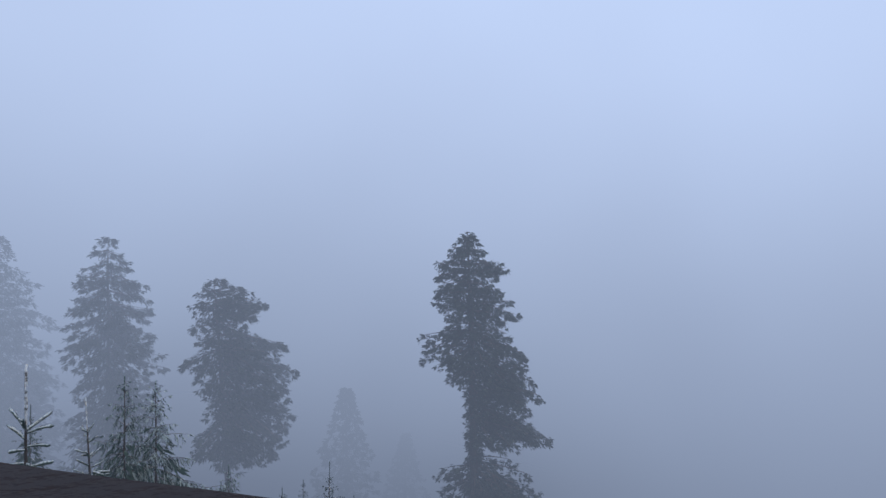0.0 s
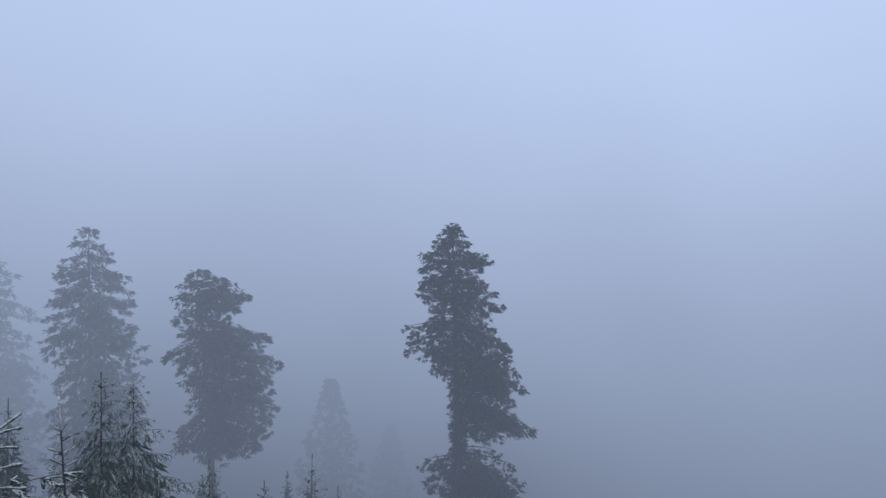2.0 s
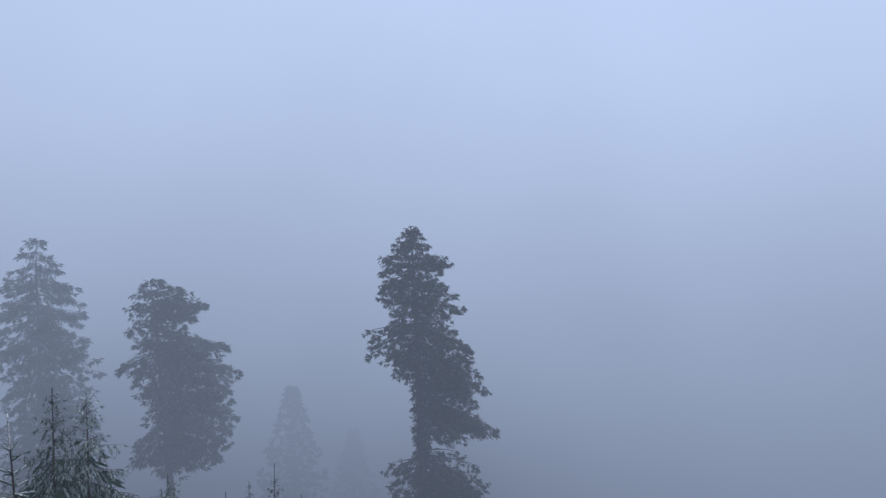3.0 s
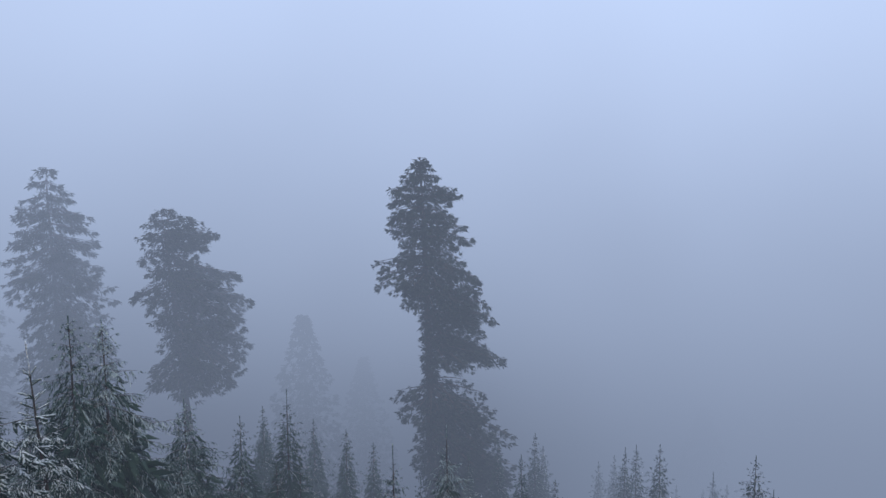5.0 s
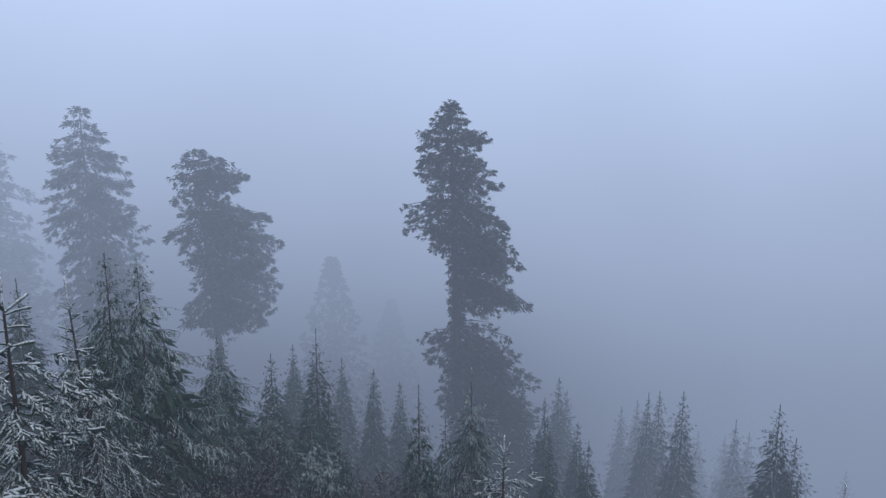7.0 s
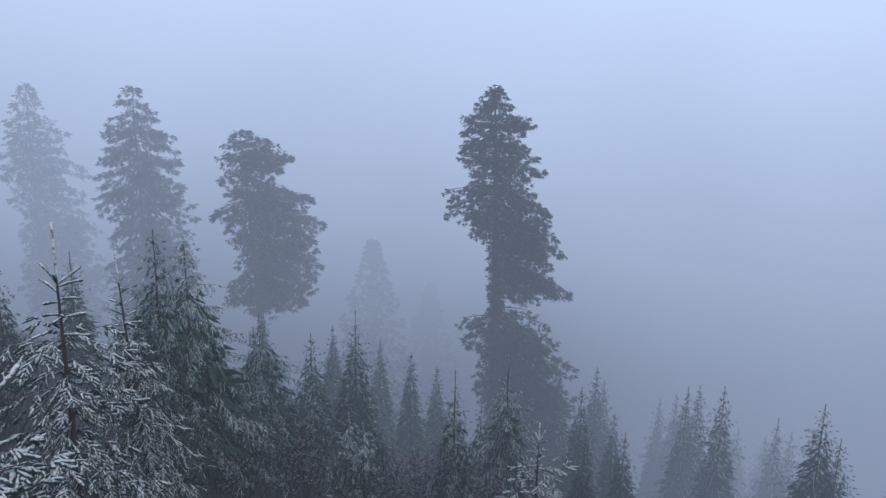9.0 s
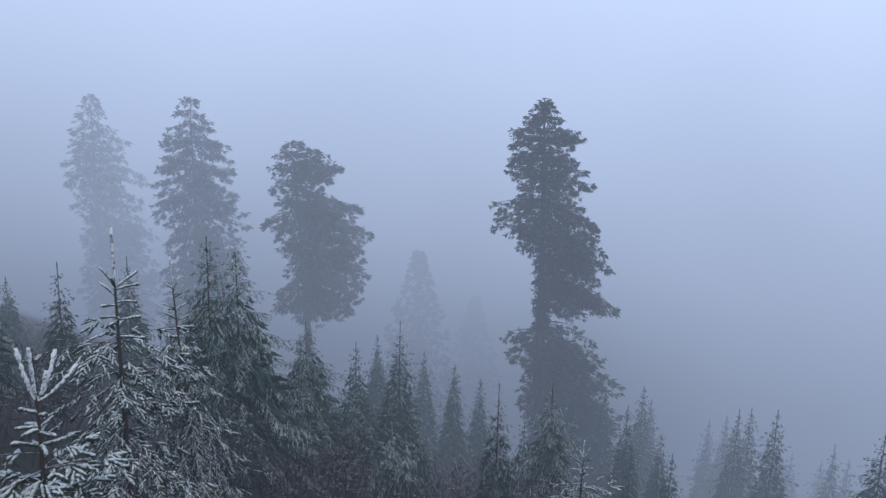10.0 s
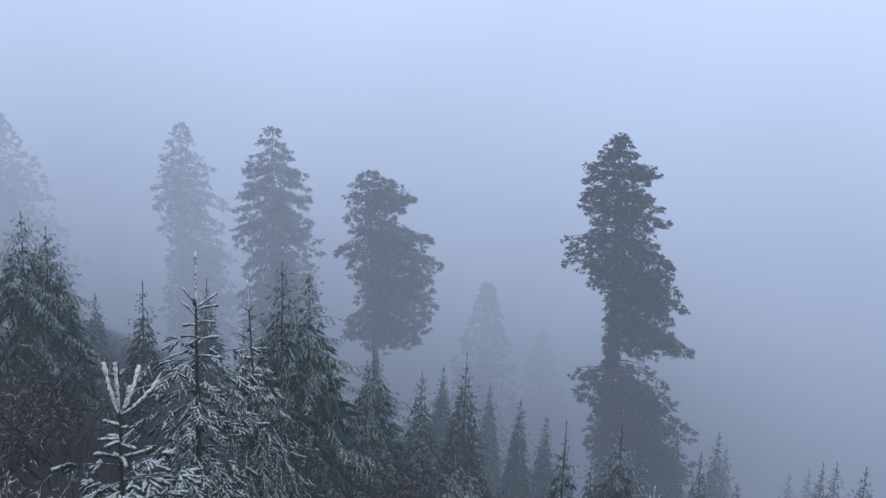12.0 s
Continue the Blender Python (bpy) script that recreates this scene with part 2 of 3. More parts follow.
    ang = np.radians(rng.uniform(42, 62, len(b)))
    D = unit(T * np.cos(ang)[:, None] + lat * (side * np.sin(ang))[:, None] - np.array([0, 0, 1.0]) * (droop * rng.uniform(0.65, 1.2, len(b)))[:, None])
    D[tip] = T[tip]
    # shoots along each spray
    m = len(b)
    fb = np.repeat(np.arange(m), nf)
    j = np.tile(np.arange(nf), m)
    qf = (j + 0.4) / nf
    O = p0[fb] + D[fb] * (sp[fb] * qf)[:, None] - np.array([0, 0, 1.0]) * (0.25 * droop * sp[fb] * qf ** 2)[:, None]
    N2 = unit(np.cross(D[fb], unit(rng.normal(0, 0.35, (m, 3)) + np.array([0, 0, 1.0]))[fb]))
    sd = np.where(j % 2 == 0, 1.0, -1.0)
    FD = unit(D[fb] * 0.75 + N2 * (sd * 0.62)[:, None] + rng.normal(0, loose, (m * nf, 3)) - np.array([0, 0, 1.0]) * droop * 0.5)
    FD[j == nf - 1] = D[fb][j == nf - 1]
    if tuft:
        ball = unit(rng.normal(0, 1, O.shape)) * rng.uniform(0, 1, len(O))[:, None] ** 0.4
        O = O + ball * (0.5 * tuft * sp[fb])[:, None] * np.array([1, 1, 0.85])
        FD = unit(FD + rng.normal(0, 0.8 * tuft, FD.shape))
    ln = np.minimum(fl, sp[fb] * 0.8 + 0.3 * fl) * (1.15 - 0.4 * qf) * rng.uniform(0.7, 1.25, m * nf)
    wd = fw * rng.uniform(0.75, 1.2, m * nf)
    fbr = b[fb]
    if clump:
        # a fan of leafy clumps on each bough, hanging a little below it
        cnt = np.maximum(2, np.round(L * (0.5 + L * 0.16) * spm).astype(int))
        b = np.repeat(np.arange(n), cnt)
        m = len(b)
        s = inner + (1 - inner) * rng.uniform(0, 1, m) ** 0.75
        s[np.cumsum(cnt) - 1] = 0.99
        fan = rng.uniform(-1, 1, m) * (0.30 * L[b] * np.sin(np.clip(s, 0, 1) * 2.75) + 0.3 * clump)
        size = clump * rng.uniform(0.55, 1.2, m) * (1.1 - 0.35 * s)
        mid_c = along(b, s) + lat0[b] * fan[:, None] - np.array([0, 0, 1.0]) * (size * rng.uniform(0, droop, m) + 0.12 * np.abs(fan))[:, None]
        fb = np.repeat(np.arange(m), nf)
        ball = unit(rng.normal(0, 1, (m * nf, 3))) * rng.uniform(0, 1, m * nf)[:, None] ** 0.5
        O = mid_c[fb] + ball * (size[fb] * 0.62)[:, None] * np.array([1, 1, 0.5])
        FD = unit(ball * 0.55 + out[b][fb] * 0.8 + rng.normal(0, 0.25, (m * nf, 3)) - np.array([0, 0, 0.42]))
        ln, wd = fl * rng.uniform(0.6, 1.25, m * nf), fw * rng.uniform(0.7, 1.25, m * nf)
        fbr = b[fb]
    # the dense core of each spray
    if body > 0 and not clump:
        O, FD = np.concatenate([O, p0 - D * (0.1 * sp)[:, None]]), np.concatenate([FD, D])
        ln, wd = np.concatenate([ln, sp * 1.05]), np.concatenate([wd, body * sp * rng.uniform(0.7, 1.2, m)])
        fbr = np.concatenate([fbr, b])
    # short arms near the top are single bare shoots
    if short:
        stay = L[fbr] >= short
        tiny = np.where(L < short)[0]
        up = unit(Pl[tiny, 3] - Pl[tiny, 0])
        O, FD = np.concatenate([O[stay], start[tiny]]), np.concatenate([FD[stay], up])
        ln, wd = np.concatenate([ln[stay], L[tiny] * 1.05]), np.concatenate([wd[stay], np.full(len(tiny), arm or fw * 1.05)])
        fbr = np.concatenate([fbr[stay], tiny])
    if split:
        for i in range(n):
            V, F = tubes(Pl[i:i + 1], rl[i:i + 1], 5)
            br = build("branch", V, F, mats[1], root, smooth=True)
            w = fbr == i
            V, F = shoots(O[w], FD[w], ln[w], wd[w], rng, lod)
            tagged(build("foliage", V, F, mats[0], br, smooth=lod == 0), kind="stuff")
    else:
        V, F = tubes(Pl, rl, 3)
        tagged(build("branchwork", V, F, mats[1], root), kind="stuff")
        V, F = shoots(O, FD, ln, wd, rng, lod)
        tagged(build("crown", V, F, mats[0], root, smooth=lod == 0), kind="stuff")
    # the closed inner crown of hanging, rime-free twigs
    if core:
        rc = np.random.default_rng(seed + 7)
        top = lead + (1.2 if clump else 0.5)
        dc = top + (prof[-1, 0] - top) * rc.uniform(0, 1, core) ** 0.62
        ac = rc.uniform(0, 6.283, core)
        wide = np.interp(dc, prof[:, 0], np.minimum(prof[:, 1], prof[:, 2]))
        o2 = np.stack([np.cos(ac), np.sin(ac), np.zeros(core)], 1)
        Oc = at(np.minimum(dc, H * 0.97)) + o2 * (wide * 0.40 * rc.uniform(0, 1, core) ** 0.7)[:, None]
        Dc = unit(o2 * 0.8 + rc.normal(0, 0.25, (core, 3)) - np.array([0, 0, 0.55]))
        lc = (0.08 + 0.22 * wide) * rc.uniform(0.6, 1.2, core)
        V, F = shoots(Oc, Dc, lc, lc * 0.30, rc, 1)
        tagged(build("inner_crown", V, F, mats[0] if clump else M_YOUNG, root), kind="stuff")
    # the leader: this year's upright shoot, and its little side shoots
    if lead > 0.12 and not extra:
        rl_ = np.random.default_rng(seed)
        lw = 0.5 * (arm * 0.85 if arm else fw * 1.1)
        P = at(lead * np.linspace(1.05, -0.01, 9))
        V, F = tubes(P[None], (lw * np.array([0.7, 0.85, 0.9, 1, 1, 1, 1.05, 1.1, 0.7]) * rl_.uniform(0.88, 1.12, 9))[None], 6)
        V = V + rl_.normal(0, 0.09 * lw, V.shape)
        build("leader", V, F, M_LEADER if mats[0] is M_NEAR else mats[0], root, smooth=True)
    if extra:
        extra(root, at, rng)
    return root


# ---- ground and backdrop ----
def make_ground():
    ax = np.concatenate([np.linspace(-420, -60, 25), np.linspace(-57, 57, 115), np.linspace(60, 420, 25)])
    ay = np.concatenate([np.linspace(-420, -12, 18), np.linspace(-10, 70, 120), np.linspace(73, 420, 40)])
    X, Y = np.meshgrid(ax, ay)
    rng = np.random.default_rng(3)
    Z = ground_z(X, Y) + rng.normal(0, 0.07, X.shape) * smooth_step(0.8, 3, Y)
    w, h = len(ax), len(ay)
    i, j = np.meshgrid(np.arange(h - 1), np.arange(w - 1), indexing="ij")
    a = (i * w + j).ravel()
    F = np.concatenate([np.stack([a, a + 1, a + w + 1], 1), np.stack([a, a + w + 1, a + w], 1)])
    tagged(build("ground", np.stack([X, Y, Z], -1).reshape(-1, 3), F, M_SOIL, smooth=True), "dark steep forest slope of soil and litter", "ground", kind="structure")


def make_backdrop():
    """The mist far beyond the last trees, as a self-lit ring open to the sky."""
    m = bpy.data.materials.new("far_mist_glow")
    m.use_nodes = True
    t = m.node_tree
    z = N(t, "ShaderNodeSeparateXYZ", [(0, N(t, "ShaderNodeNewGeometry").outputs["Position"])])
    # daylight in the mist put into emission: dim at the foot, bright at the top
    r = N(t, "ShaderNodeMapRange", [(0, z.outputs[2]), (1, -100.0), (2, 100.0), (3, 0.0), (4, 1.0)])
    c = N(t, "ShaderNodeMix", [(0, r.outputs[0]), (6, MIST_GLOW_LOW), (7, MIST_GLOW_HIGH)], data_type="RGBA")
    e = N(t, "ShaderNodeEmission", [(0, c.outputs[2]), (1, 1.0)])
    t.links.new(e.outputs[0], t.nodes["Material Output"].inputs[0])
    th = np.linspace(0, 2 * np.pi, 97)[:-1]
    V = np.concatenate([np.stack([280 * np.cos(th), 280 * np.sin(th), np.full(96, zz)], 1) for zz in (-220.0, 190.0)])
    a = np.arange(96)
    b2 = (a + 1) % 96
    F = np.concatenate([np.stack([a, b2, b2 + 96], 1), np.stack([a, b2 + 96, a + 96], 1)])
    tagged(build("backdrop", V, F, m, smooth=True), "pale blue glowing ring standing for distant mist", "backdrop", kind="structure")


make_ground()
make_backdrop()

# ---- the old firs ----
conifer("old_fir_tree", "tall dark old fir with ragged one-sided crown", 1.95, 58.03, 32.95,
        [(0, 0.2), (0.6, 0.8, 0.8), (1.2, 1.4, 1.2), (1.8, 2.2, 1.5), (2.6, 2.7, 2.7), (4.0, 2.8, 3.1), (4.9, 3.1, 2.7), (6.5, 2.6, 3.8), (7.4, 1.7, 3.1),
         (8.4, 3.4, 3.5), (9.0, 4.4, 4.3), (10.0, 4.3, 4.9), (10.8, 3.1, 5.4), (11.6, 2.6, 5.7), (12.9, 1.0, 6.1), (14.2, 1.1, 4.7), (15.3, 0.4, 4.7),
         (15.9, 1.0, 6.6), (16.7, 0.5, 6.9), (17.3, 0.3, 0.9), (18.4, 0.4, 1.0), (18.9, 2.0, 4.2), (20.2, 3.1, 5.4), (21.5, 2.7, 6.0), (23, 0.6, 7.0),
         (24.6, 2.3, 7.3), (26, 1.8, 7.2), (27.5, 0.6, 7.0), (31, 0.6, 6.2)],
        seed=11, whorl=0.85, nb=9, between=5, rise_top=18, rise_low=-26, sag=0.16, upturn=0.04, inner=0.12, spm=3.7, nf=10, fl=0.36, fw=0.125,
        droop=1.4, jit=9, curl=0.15, lmin=0.72, reach=0.8, dj=0.18, clump=0.46, core=900, gaps=((16.6, 18.4, 1), (11.6, 18.6, -1)), lead=0.1, trunk_r=0.55, mats=(M_OLD, M_BARKOLD), lean=-0.03, group="old trees in the mist")
conifer("old_fir_tree", "broad old fir with a double top, half lost in mist", -23.47, 71.23, 28.5,
        [(d, max(0.2, l - 0.6 + 0.075 * d), max(0, (1.1 if d < 9 else 0.95) * r + 0.3 - 0.075 * d)) for d, l, r in [(0, 0.6, 0.6), (0.5, 1.4, 1.6), (0.9, 1.9, 3.1), (2.3, 2.7, 4.7), (3.3, 2.8, 4.5), (4.7, 2.8, 2.8), (5.6, 2.2, 2.8), (5.9, 2.1, 6.4), (6.6, 2.3, 7.6),
         (8.2, 3.6, 8.3), (9.6, 2.5, 7.8), (10.8, 1.9, 8.3), (12.2, 1.9, 8.0), (13.6, 2.2, 7.9), (15.6, 3.2, 8.1), (16.9, 3.4, 6.5),
         (17.4, 2.8, 6.4), (17.9, 0.3, 6.2), (18.3, 0, 5.6), (18.6, 0, -0.4)]],
        seed=23, whorl=1.0, nb=9, between=5, rise_top=20, rise_low=-18, sag=0.22, upturn=0.04, inner=0.12, spm=2.9, nf=10, fl=0.46, fw=0.15,
        droop=1.4, jit=10, curl=0.15, lmin=0.72, reach=0.8, dj=0.25, clump=0.54, lean=-0.075, gaps=((12.4, 14.2, -1),), core=700, lead=0.1, trunk_r=0.45, mats=(M_OLD, M_BARKOLD), group="old trees in the mist")
conifer("old_spruce_tree", "tall conical old spruce with drooping boughs in mist", -36.88, 76.66, 32.26,
        [(0, 0.3), (0.5, 0.9), (1.2, 1.4), (2.4, 2.1), (4.5, 3.3), (6.5, 3.9, 4.2), (9, 4.4, 4.9), (12.3, 4.5, 6.0), (15, 4.1, 6.2), (18, 4.0, 6.5), (22, 4.6, 7.4), (27, 5, 7.4)],
        seed=31, whorl=1.3, nb=9, between=3, rise_top=6, rise_low=-38, sag=0.22, upturn=0.22, inner=0.1, spm=3.2, nf=8, fl=0.56, fw=0.15,
        droop=1.1, jit=6, curl=0.15, lmin=0.7, reach=0.9, dj=0.14, clump=0.46, core=900, lead=0.1, trunk_r=0.42, mats=(M_OLD, M_BARKOLD), group="old trees in the mist")
conifer("old_spruce_tree", "tall narrow old spruce fading into thick mist", -56.43, 88.63, 33.6,
        [(0, 0.3), (0.6, 0.8), (2.2, 1.6, 1.5), (4.8, 2.6, 2.8), (5.8, 2.8, 4.2), (7.4, 4.0, 3.6), (9, 4.1, 4.8), (12, 3.5, 6.3), (16.4, 2.3, 7), (21.5, 2.4, 8.1), (28, 3, 8)],
        seed=41, whorl=1.0, nb=8, between=2, rise_top=12, rise_low=-34, sag=0.24, upturn=0.2, inner=0.1, spm=2.4, nf=7, fl=0.66, fw=0.17,
        droop=1.1, jit=8, curl=0.15, lmin=0.6, reach=0.9, dj=0.3, clump=0.50, core=900, lead=0.1, trunk_r=0.42, mats=(M_OLD, M_BARKOLD), group="old trees in the mist")
FAR = [(-13.7, 99.0, 28.4, 7.5), (-6.1, 115.0, 27.5, 7.0), (50.0, 108.5, 30.0, 8.0), (-90.7, 93.0, 27.8, 12.0)]
for i, (x, y, h, r) in enumerate(FAR):
    conifer("far_spruce_tree", "pale silhouette of a spruce deep in mist", x, y, h, [(0, 0.2), (h * 0.3, r * 0.45), (h * 0.9, r)], seed=50 + i,
            whorl=0.9, nb=8, rise_top=26, rise_low=-25, sag=0.3, inner=0.1, spm=0.6, nf=7, fl=0.7, fw=0.40, droop=1.0, clump=0.6, core=400,
            lead=0.1, trunk_r=0.35, mats=(M_OLD, M_BARKOLD), group="far trees in the mist")

# ---- young spruces on the slope: place, height, reach, leader, bareness ----
YOUNG = [(-10.91, 11.64, 3.62, 0.82, 0.22, 2), (-10.45, 11.75, 3.5, 0.6, 0.25, 1), (-10.8, 15.23, 3.37, 0.39, 0.4, 0), (-12.04, 20.28, 4.63, 0.43, 0.45, 0),
         (-5, 10.8, 4.25, 0.52, 0.22, 1), (-4.77, 11.41, 4.42, 0.65, 0.2, 2), (-4.85, 15.6, 3.83, 0.72, 0.3, 1),
         (-4.95, 21.29, 4.2, 0.52, 0.3, 0), (-3.89, 23.66, 5.72, 0.4, 0.65, 0), (-3.01, 37.43, 6.2, 0.39, 0.3, 0),
         (-1.68, 40.96, 6.1, 0.39, 0.3, 0), (-0.16, 13.09, 3.5, 0.33, 0.5, 1), (1.08, 15.99, 4.5, 0.44, 0.6, 2),
         (6.23, 34.64, 6.5, 0.4, 0.4, 0), (9.96, 49.57, 10.2, 0.37, 0.4, 0), (8.26, 35.6, 5.6, 0.39, 0.3, 0),
         (12.58, 37.1, 8.5, 0.34, 0.5, 0), (13.47, 37.84, 8.9, 0.37, 0.5, 0), (12.31, 31.34, 8, 0.4, 0.35, 0),
         (17.95, 37.58, 8.2, 0.37, 0.7, 0), (12.53, 23.03, 6.8, 0.52, 0.35, 0), (12.88, 22.42, 5.6, 0.46, 0.35, 0),
         (15.32, 51.37, 9.3, 0.34, 0.4, 0), (15.94, 49.44, 9.8, 0.34, 0.4, 0), (-2.36, 13.46, 1.95, 0.52, 0.3, 2),
         (-1.78, 11.63, 1.85, 0.52, 0.25, 2), (-8.2, 18.5, 3.4, 0.55, 0.35, 0), (-7.2, 22.5, 4, 0.55, 0.35, 0),
         (2.2, 30, 4.2, 0.52, 0.35, 0), (4.4, 44, 7, 0.4, 0.4, 0), (-8, 40, 6, 0.43, 0.4, 0),
         (22, 44, 8.5, 0.39, 0.5, 0), (-15.5, 17.5, 2.7, 0.5, 0.3, 0), (-13.6, 14.2, 2.1, 0.55, 0.3, 0),
         (-19, 22, 3.3, 0.5, 0.4, 0), (-15, 25, 3.4, 0.45, 0.4, 0), (-24, 30, 3, 0.45, 0.4, 0),
         (-11, 28, 5, 0.45, 0.4, 0), (-18, 34, 4, 0.42, 0.4, 0), (-4.2, 13.2, 2.5, 0.6, 0.22, 1), (-3.6, 15.4, 2.6, 0.55, 0.25, 1), (-2.2, 16.5, 2.3, 0.5, 0.3, 1), (-2.9, 19.5, 3, 0.5, 0.3, 0),
         (-6.6, 13.4, 2.8, 0.55, 0.25, 1),
         (-3.2, 17.5, 3, 0.5, 0.3, 0), (0.6, 21, 3.4, 0.45, 0.3, 0), (3.8, 20, 3, 0.45, 0.3, 0),
         (6.5, 26, 4, 0.42, 0.35, 0), (18, 54, 9.5, 0.4, 0.4, 0), (21, 50, 8.5, 0.4, 0.5, 0), (24.5, 53, 9, 0.4, 0.4, 0), (27, 49, 8.2, 0.4, 0.4, 0),
         (30, 55, 9, 0.4, 0.5, 0), (33, 50, 8, 0.42, 0.4, 0), (11.5, 54, 10, 0.38, 0.4, 0), (7.5, 52, 9.5, 0.38, 0.4, 0), (-6, 47, 7.5, 0.4, 0.4, 0), (-10, 50, 8, 0.4, 0.4, 0)]
for i, (x, y, h, cone, lead, near) in enumerate(YOUNG):
    dist = math.hypot(x, y)
    k = 1.0 if near else min(2.6, max(1.0, dist / 20))
    conifer("young_spruce_tree", "young green spruce dusted with hoarfrost" if near else "dark young spruce standing in thin mist", x, y, h,
            [(lead * 0.9, 0.10), (lead * 1.2, 0.18), (lead + 0.5, cone * (lead + 0.35)), (h * 0.55, cone * h * 0.5), (h * 0.97, cone * h * 0.8)], seed=100 + i,
            whorl=0.30 * k ** 0.5, nb=7 if near else 6, between=2, rise_top=38, rise_low=-16, sag=0.40, upturn=0.22, spm=(15 if near else 9) / k, spray=0.27 * k ** 0.5, nf=8 if near else 6,
            fl=(0.078 if near else 0.07) * k, fw=(0.0155 if near else 0.02) * k, droop=1.25, loose=0.16, lead=lead, short=0.14 if near and lead > 0.45 else 0.0, body=0.10 if near else 0.0,
            tuft=0.15 if near else 0.3, lmin=0.55, dj=0.25, core=int(260 + 160 * h), trunk_r=0.009 * h + 0.006, mats=((M_YOUNG, M_MID, M_MORE)[near], M_BARK),
            split=bool(near), group="young spruces on the slope")

# ---- rime-covered saplings in front of the terrace ----
conifer("spruce_sapling", "rime-covered spruce sapling with bare brown stem", -3.43, 5.61, 3.09,
        [(0.50, 0.27), (0.59, 0.24), (0.67, 0.15), (0.91, 0.2), (0.99, 0.30), (1.02, 0.62), (1.13, 0.50), (1.47, 0.52), (2.07, 0.62), (2.97, 0.74)], seed=201, whorl=0.27, nb=4,
        rise_top=34, rise_low=-10, sag=0.40, upturn=0.14, spm=9, spray=0.22, nf=6, fl=0.082, fw=0.024, droop=0.6, short=0.34, arm=0.028, between=3, loose=0.2, body=0.05, lead=0.52, trunk_r=0.036, lod=0,
        mats=(M_NEAR, M_BARK), split=True, group="frosted saplings")
conifer("spruce_sapling", "slender frosted sapling with long bare leader", -4.11, 7.88, 3.29,
        [(0.35, 0.12), (0.5, 0.16), (0.75, 0.2), (1.0, 0.22), (1.25, 0.30), (1.7, 0.45), (2.4, 0.62), (3.2, 0.75)], seed=202, whorl=0.24, nb=5,
        rise_top=50, rise_low=-8, sag=0.4, upturn=0.1, spm=13, spray=0.26, nf=7, fl=0.09, fw=0.016, loose=0.1, droop=1.0, arm=0.022, body=0.1, short=0.2, lead=0.40, trunk_r=0.034, lod=0,
        mats=(M_NEAR, M_BARK), split=True, lean=-0.06, group="frosted saplings")
conifer("spruce_sapling", "small frosted sapling with spindly arms", 0.97, 8.13, 2.58,
        [(0.26, 0.2), (0.4, 0.17), (0.62, 0.17), (0.7, 0.4), (1.1, 0.45), (1.8, 0.7), (2.5, 0.8)], seed=203, whorl=0.16, nb=4,
        rise_top=38, rise_low=0, sag=0.3, upturn=0.1, spm=9, spray=0.2, nf=5, fl=0.08, fw=0.019, droop=0.4, arm=0.022, short=0.22, lead=0.26, trunk_r=0.03, lod=0,
        mats=(M_NEAR, M_BARK), split=True, group="frosted saplings")

conifer("spruce_sapling", "frosted sapling with a single bare upright leader", 5.27, 8.0, 2.95,
        [(0.34, 0.15), (0.5, 0.2), (0.8, 0.35), (1.4, 0.5), (2.8, 0.8)], seed=205, whorl=0.22, nb=4,
        rise_top=38, rise_low=0, sag=0.3, upturn=0.1, spm=9, spray=0.2, nf=5, fl=0.08, fw=0.019, droop=0.4, arm=0.022, short=0.22, lead=0.34, trunk_r=0.03, lod=0,
        mats=(M_NEAR, M_BARK), split=True, group="frosted saplings")


def candles(root, at, rng):
    """Upright shoots thick with rime where the leader was lost: each bends out of the stem, then up."""
    foot = at(np.array([0.30]))[0]
    for dx, dy, dz in ((-0.075, 0.04, 0.29), (-0.017, -0.05, 0.31), (0.054, -0.03, 0.165), (0.105, 0.06, 0.25), (0.197, 0.0, 0.17)):
        q = np.linspace(0, 1, 22)
        ex, ey = 0.8 * dx - 0.6 * dy, 0.6 * dx + 0.8 * dy
        P = foot + np.stack([ex * q ** 0.75, ey * q ** 0.75, dz * q ** 1.15], 1)
        R = 0.0095 * np.interp(q, [0, 0.15, 0.5, 0.9, 1], [0.5, 0.8, 0.95, 1.15, 0.9]) * rng.uniform(0.75, 1.25, 22)
        V, F = tubes(P[None], R[None], 8)
        V = V + rng.normal(0, 0.0022, V.shape)
        build("candle_shoot", V, F, M_CANDLE, root, "upright shoot crusted with white rime", smooth=True)


conifer("spruce_sapling", "bushy sapling crusted white with thick rime", -2.45, 3.25, 2.29,
        [(0.32, 0.06), (0.45, 0.11), (0.55, 0.13), (0.66, 0.36), (0.78, 0.30), (1.0, 0.42), (1.4, 0.52), (2.2, 0.62)], seed=204, whorl=0.13, nb=4,
        rise_top=22, rise_low=0, sag=0.3, upturn=0.15, spm=9, spray=0.15, nf=5, fl=0.078, fw=0.027, droop=0.5, arm=0.028, short=0.16, loose=0.12, lead=0.34, trunk_r=0.03, lod=0,
        mats=(M_NEAR, M_BARK), split=True, group="frosted saplings", extra=candles)


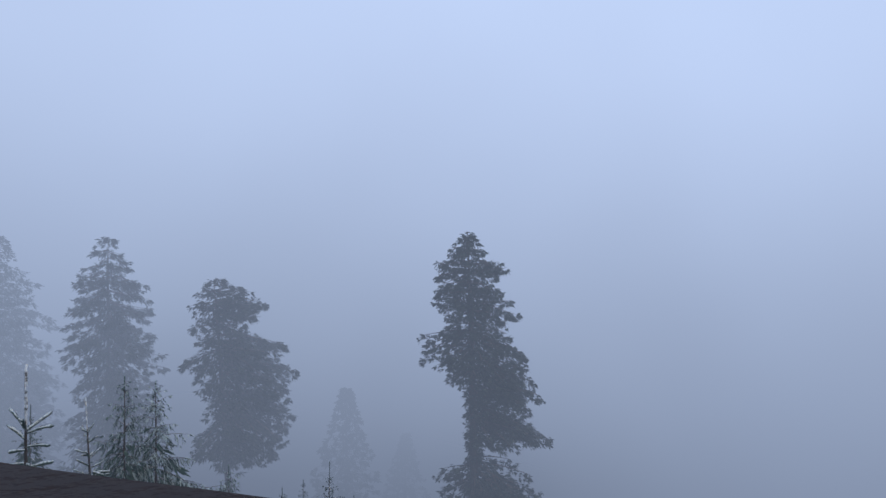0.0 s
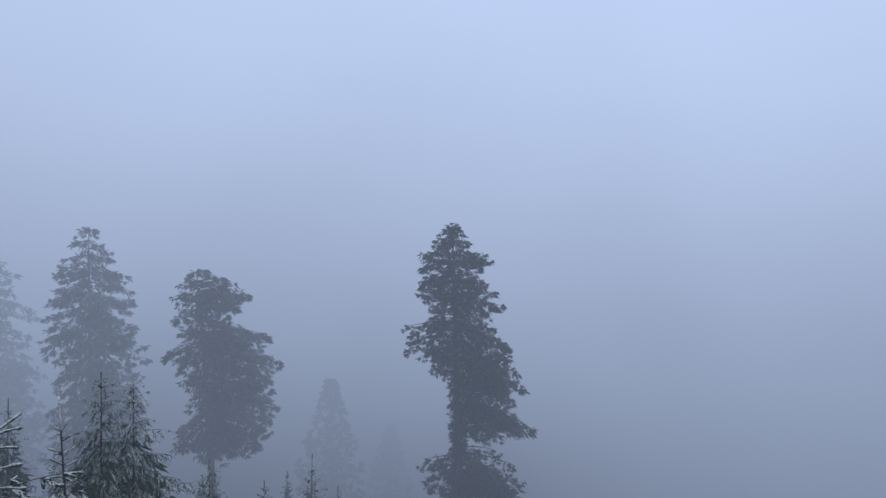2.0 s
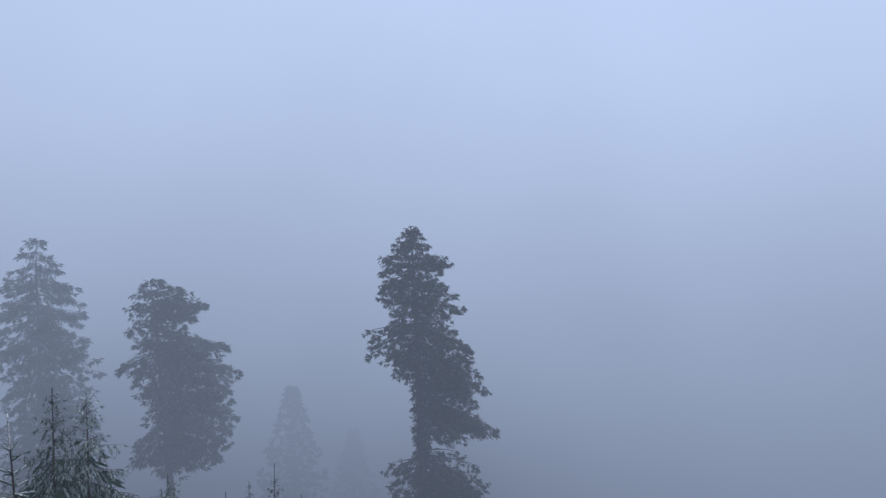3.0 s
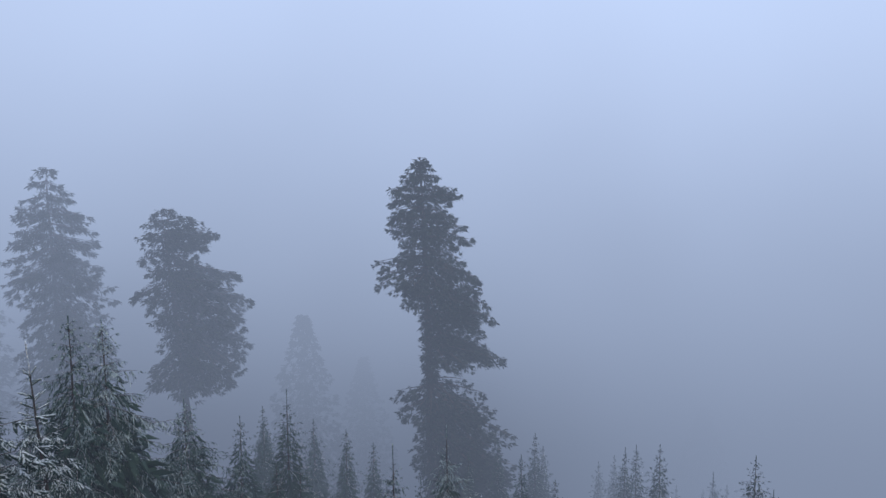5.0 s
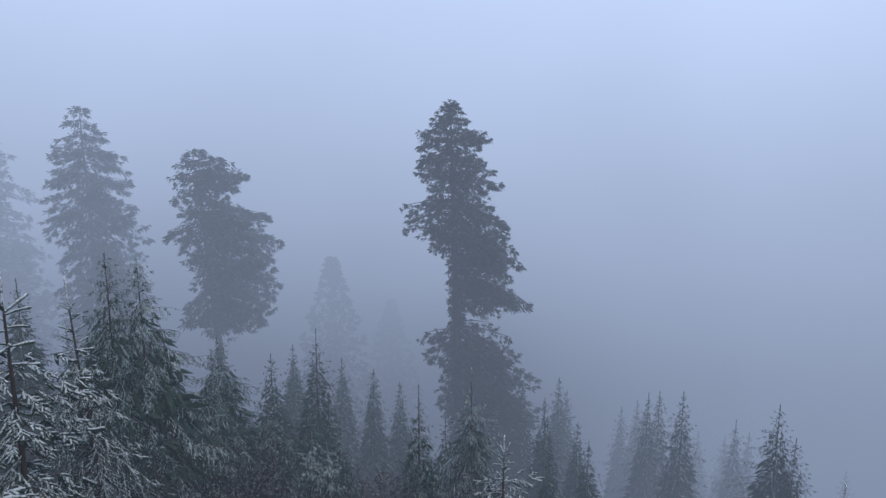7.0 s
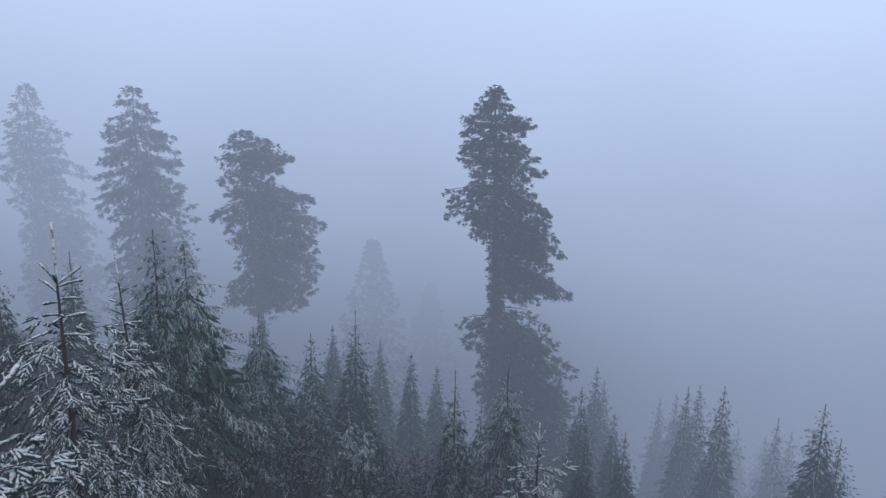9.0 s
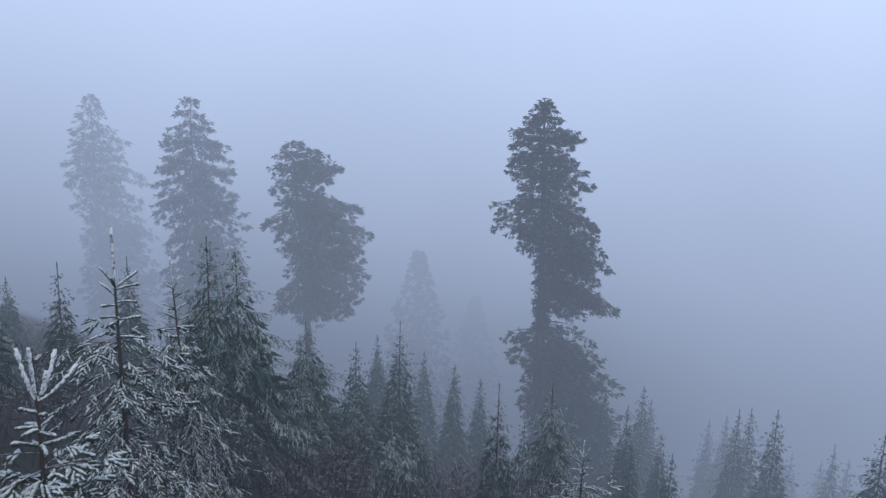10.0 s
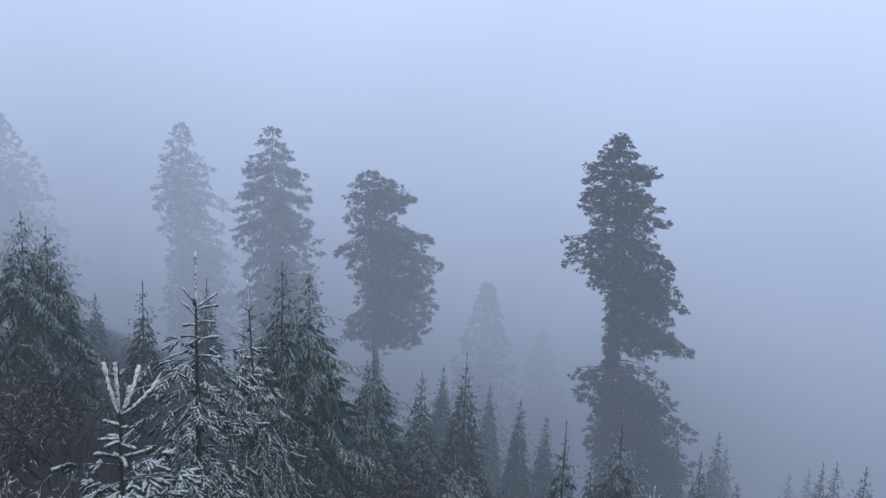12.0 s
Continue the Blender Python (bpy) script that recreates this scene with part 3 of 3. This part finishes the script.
# ---- shrubs and undergrowth ----
def shrub(x, y, h, r, seed, stems=26):
    mat = M_RIMETWIG if math.hypot(x, y) < 6 else M_TWIG
    rng = np.random.default_rng(seed)
    root = new("shrub")
    root.location = (x, y, float(ground_z(x, y)) - 0.05)
    tagged(root, "leafless brown shrub with frosted twigs", "shrub", "frosted shrubs")
    a, t = rng.uniform(0, 6.283, stems), rng.uniform(0, 1, stems) ** 0.7
    D = unit(np.stack([np.cos(a) * t * r, np.sin(a) * t * r, np.full(stems, h)], 1))
    ln = h * rng.uniform(0.6, 1.1, stems)
    O = np.stack([np.cos(a) * t * r * 0.25, np.sin(a) * t * r * 0.25, np.zeros(stems)], 1)
    q = np.linspace(0, 1, 5)
    bend = rng.normal(0, 0.08, (stems, 3))
    P = O[:, None] + ln[:, None, None] * (D[:, None] * q[None, :, None] + bend[:, None] * (q * q)[None, :, None])
    V, F = tubes(P, (0.0042 * (1.1 - 0.8 * q))[None] * np.ones((stems, 1)), 3)
    tagged(build("stemwork", V, F, mat, root), kind="stuff")
    close = math.hypot(x, y) < 6
    nt = 26 if close else 12
    b = np.repeat(np.arange(stems), nt)
    s = rng.uniform(0.3, 1.0, len(b))
    p = O[b] + ln[b][:, None] * (D[b] * s[:, None] + bend[b] * (s * s)[:, None])
    TD = unit(D[b] + rng.normal(0, 0.65, (len(b), 3)))
    tl = h * rng.uniform(0.04, 0.11, len(b)) if close else h * rng.uniform(0.07, 0.22, len(b))
    V, F = shoots(p, TD, tl, np.full(len(b), 0.0065), rng, 1)
    p2 = np.repeat(p + TD * (tl * 0.6)[:, None], 2, 0)
    V2, F2 = shoots(p2, unit(np.repeat(TD, 2, 0) + rng.normal(0, 0.8, (len(p2), 3))), np.repeat(tl, 2) * 0.5, np.full(len(p2), 0.0065), rng, 1)
    tagged(build("twigwork", np.concatenate([V, V2]), np.concatenate([F, F2 + len(V)]), mat, root), kind="stuff")


SHRUBS = [(-4.1, 9.0, 1.2), (-3.3, 9.6, 1.2), (-2.7, 10.6, 1.4), (-2.9, 11.8, 1.5), (-1.9, 10.0, 1.1), (-1.2, 11.0, 1.3), (-0.9, 12.2, 1.4), (-3.4, 12.6, 1.6),
          (0.6, 13.0, 1.8), (1.9, 13.6, 1.6), (2.0, 10.6, 1.2), (3.4, 14.0, 1.4), (-6.6, 7.6, 1.2), (-8.6, 9.6, 1.4),
          (-6.9, 9.4, 1.5), (-8.2, 11.4, 1.5), (-2.75, 2.85, 1.2), (-3.1, 3.0, 1.22), (-3.5, 3.2, 1.2), (-3.0, 3.7, 1.2), (-3.9, 3.7, 1.2), (-4.9, 4.6, 0.9), (-5.8, 5.8, 1.0), (-7.2, 6.6, 1.1)]
for i, (x, y, h) in enumerate(SHRUBS):
    shrub(x, y, h, h * 0.45, 300 + i)


def undergrowth():
    rng = np.random.default_rng(5)
    n = 16000
    y = 2.2 + 46 * rng.uniform(0, 1, n) ** 1.4
    x = rng.uniform(-1.2, 0.75, n) * (y + 4)
    O = np.stack([x, y, ground_z(x, y) - 0.03], 1)
    D = unit(rng.normal(0, 0.4, (n, 3)) + np.array([0, 0, 1.0]))
    V, F = shoots(O, D, rng.uniform(0.2, 0.6, n), 0.012 + 0.0006 * y, rng, 1)
    tagged(build("undergrowth", V, F, M_GRASS), "dead brown grass and stalks touched by frost", "undergrowth", kind="stuff")


undergrowth()


# ---- the terrace rail ----
def timber(name, a, b, wide, thick, parent, seed):
    """A worn timber from a to b, with softly uneven faces and rounded edges."""
    rng = np.random.default_rng(seed)
    a, b = np.array(a, float), np.array(b, float)
    t = unit(b - a)
    up = np.array([0, 0, 1.0]) if abs(t[2]) < 0.9 else np.array([0, 1.0, 0])
    sd = unit(np.cross(t, up))
    up = np.cross(sd, t)
    k = 60
    c = min(wide, thick) * 0.09
    ring = [(-wide / 2, -thick / 2 + c), (-wide / 2, thick / 2 - c), (-wide / 2 + c, thick / 2), (wide / 2 - c, thick / 2),
            (wide / 2, thick / 2 - c), (wide / 2, -thick / 2 + c), (wide / 2 - c, -thick / 2), (-wide / 2 + c, -thick / 2)]
    V = np.array([a + (b - a) * i / (k - 1) + sd * u + up * v for i in range(k) for u, v in ring])
    V += rng.normal(0, 0.0006, V.shape)
    i, j = np.meshgrid(np.arange(k - 1), np.arange(8), indexing="ij")
    p, q = (i * 8 + j).ravel(), (i * 8 + (j + 1) % 8).ravel()
    F = np.concatenate([np.stack([p, q, q + 8], 1), np.stack([p, q + 8, p + 8], 1)])
    e = (k - 1) * 8
    F = np.concatenate([F, [[0, m + 1, m] for m in range(1, 7)], [[e, e + m, e + m + 1] for m in range(1, 7)]])
    return build(name, V, F, M_WOOD, parent, smooth=True)


rail = new("terrace_railing")
rail.location = (0, 0.0, 0)
tagged(rail, "dark weathered wooden railing at the terrace edge", "railing")

RT = EYE - 0.141


def rail_y(x):
    return 0.121 - 0.32 * (x + 0.085)


timber("handrail", (-1.6, rail_y(-1.6), RT - 0.025), (1.6, rail_y(1.6), RT - 0.025), 0.18, 0.05, rail, 1)
for px in (-1.5, 1.5):
    timber("post", (px, rail_y(px), -0.2), (px, rail_y(px), RT - 0.051), 0.08, 0.08, rail, 2)
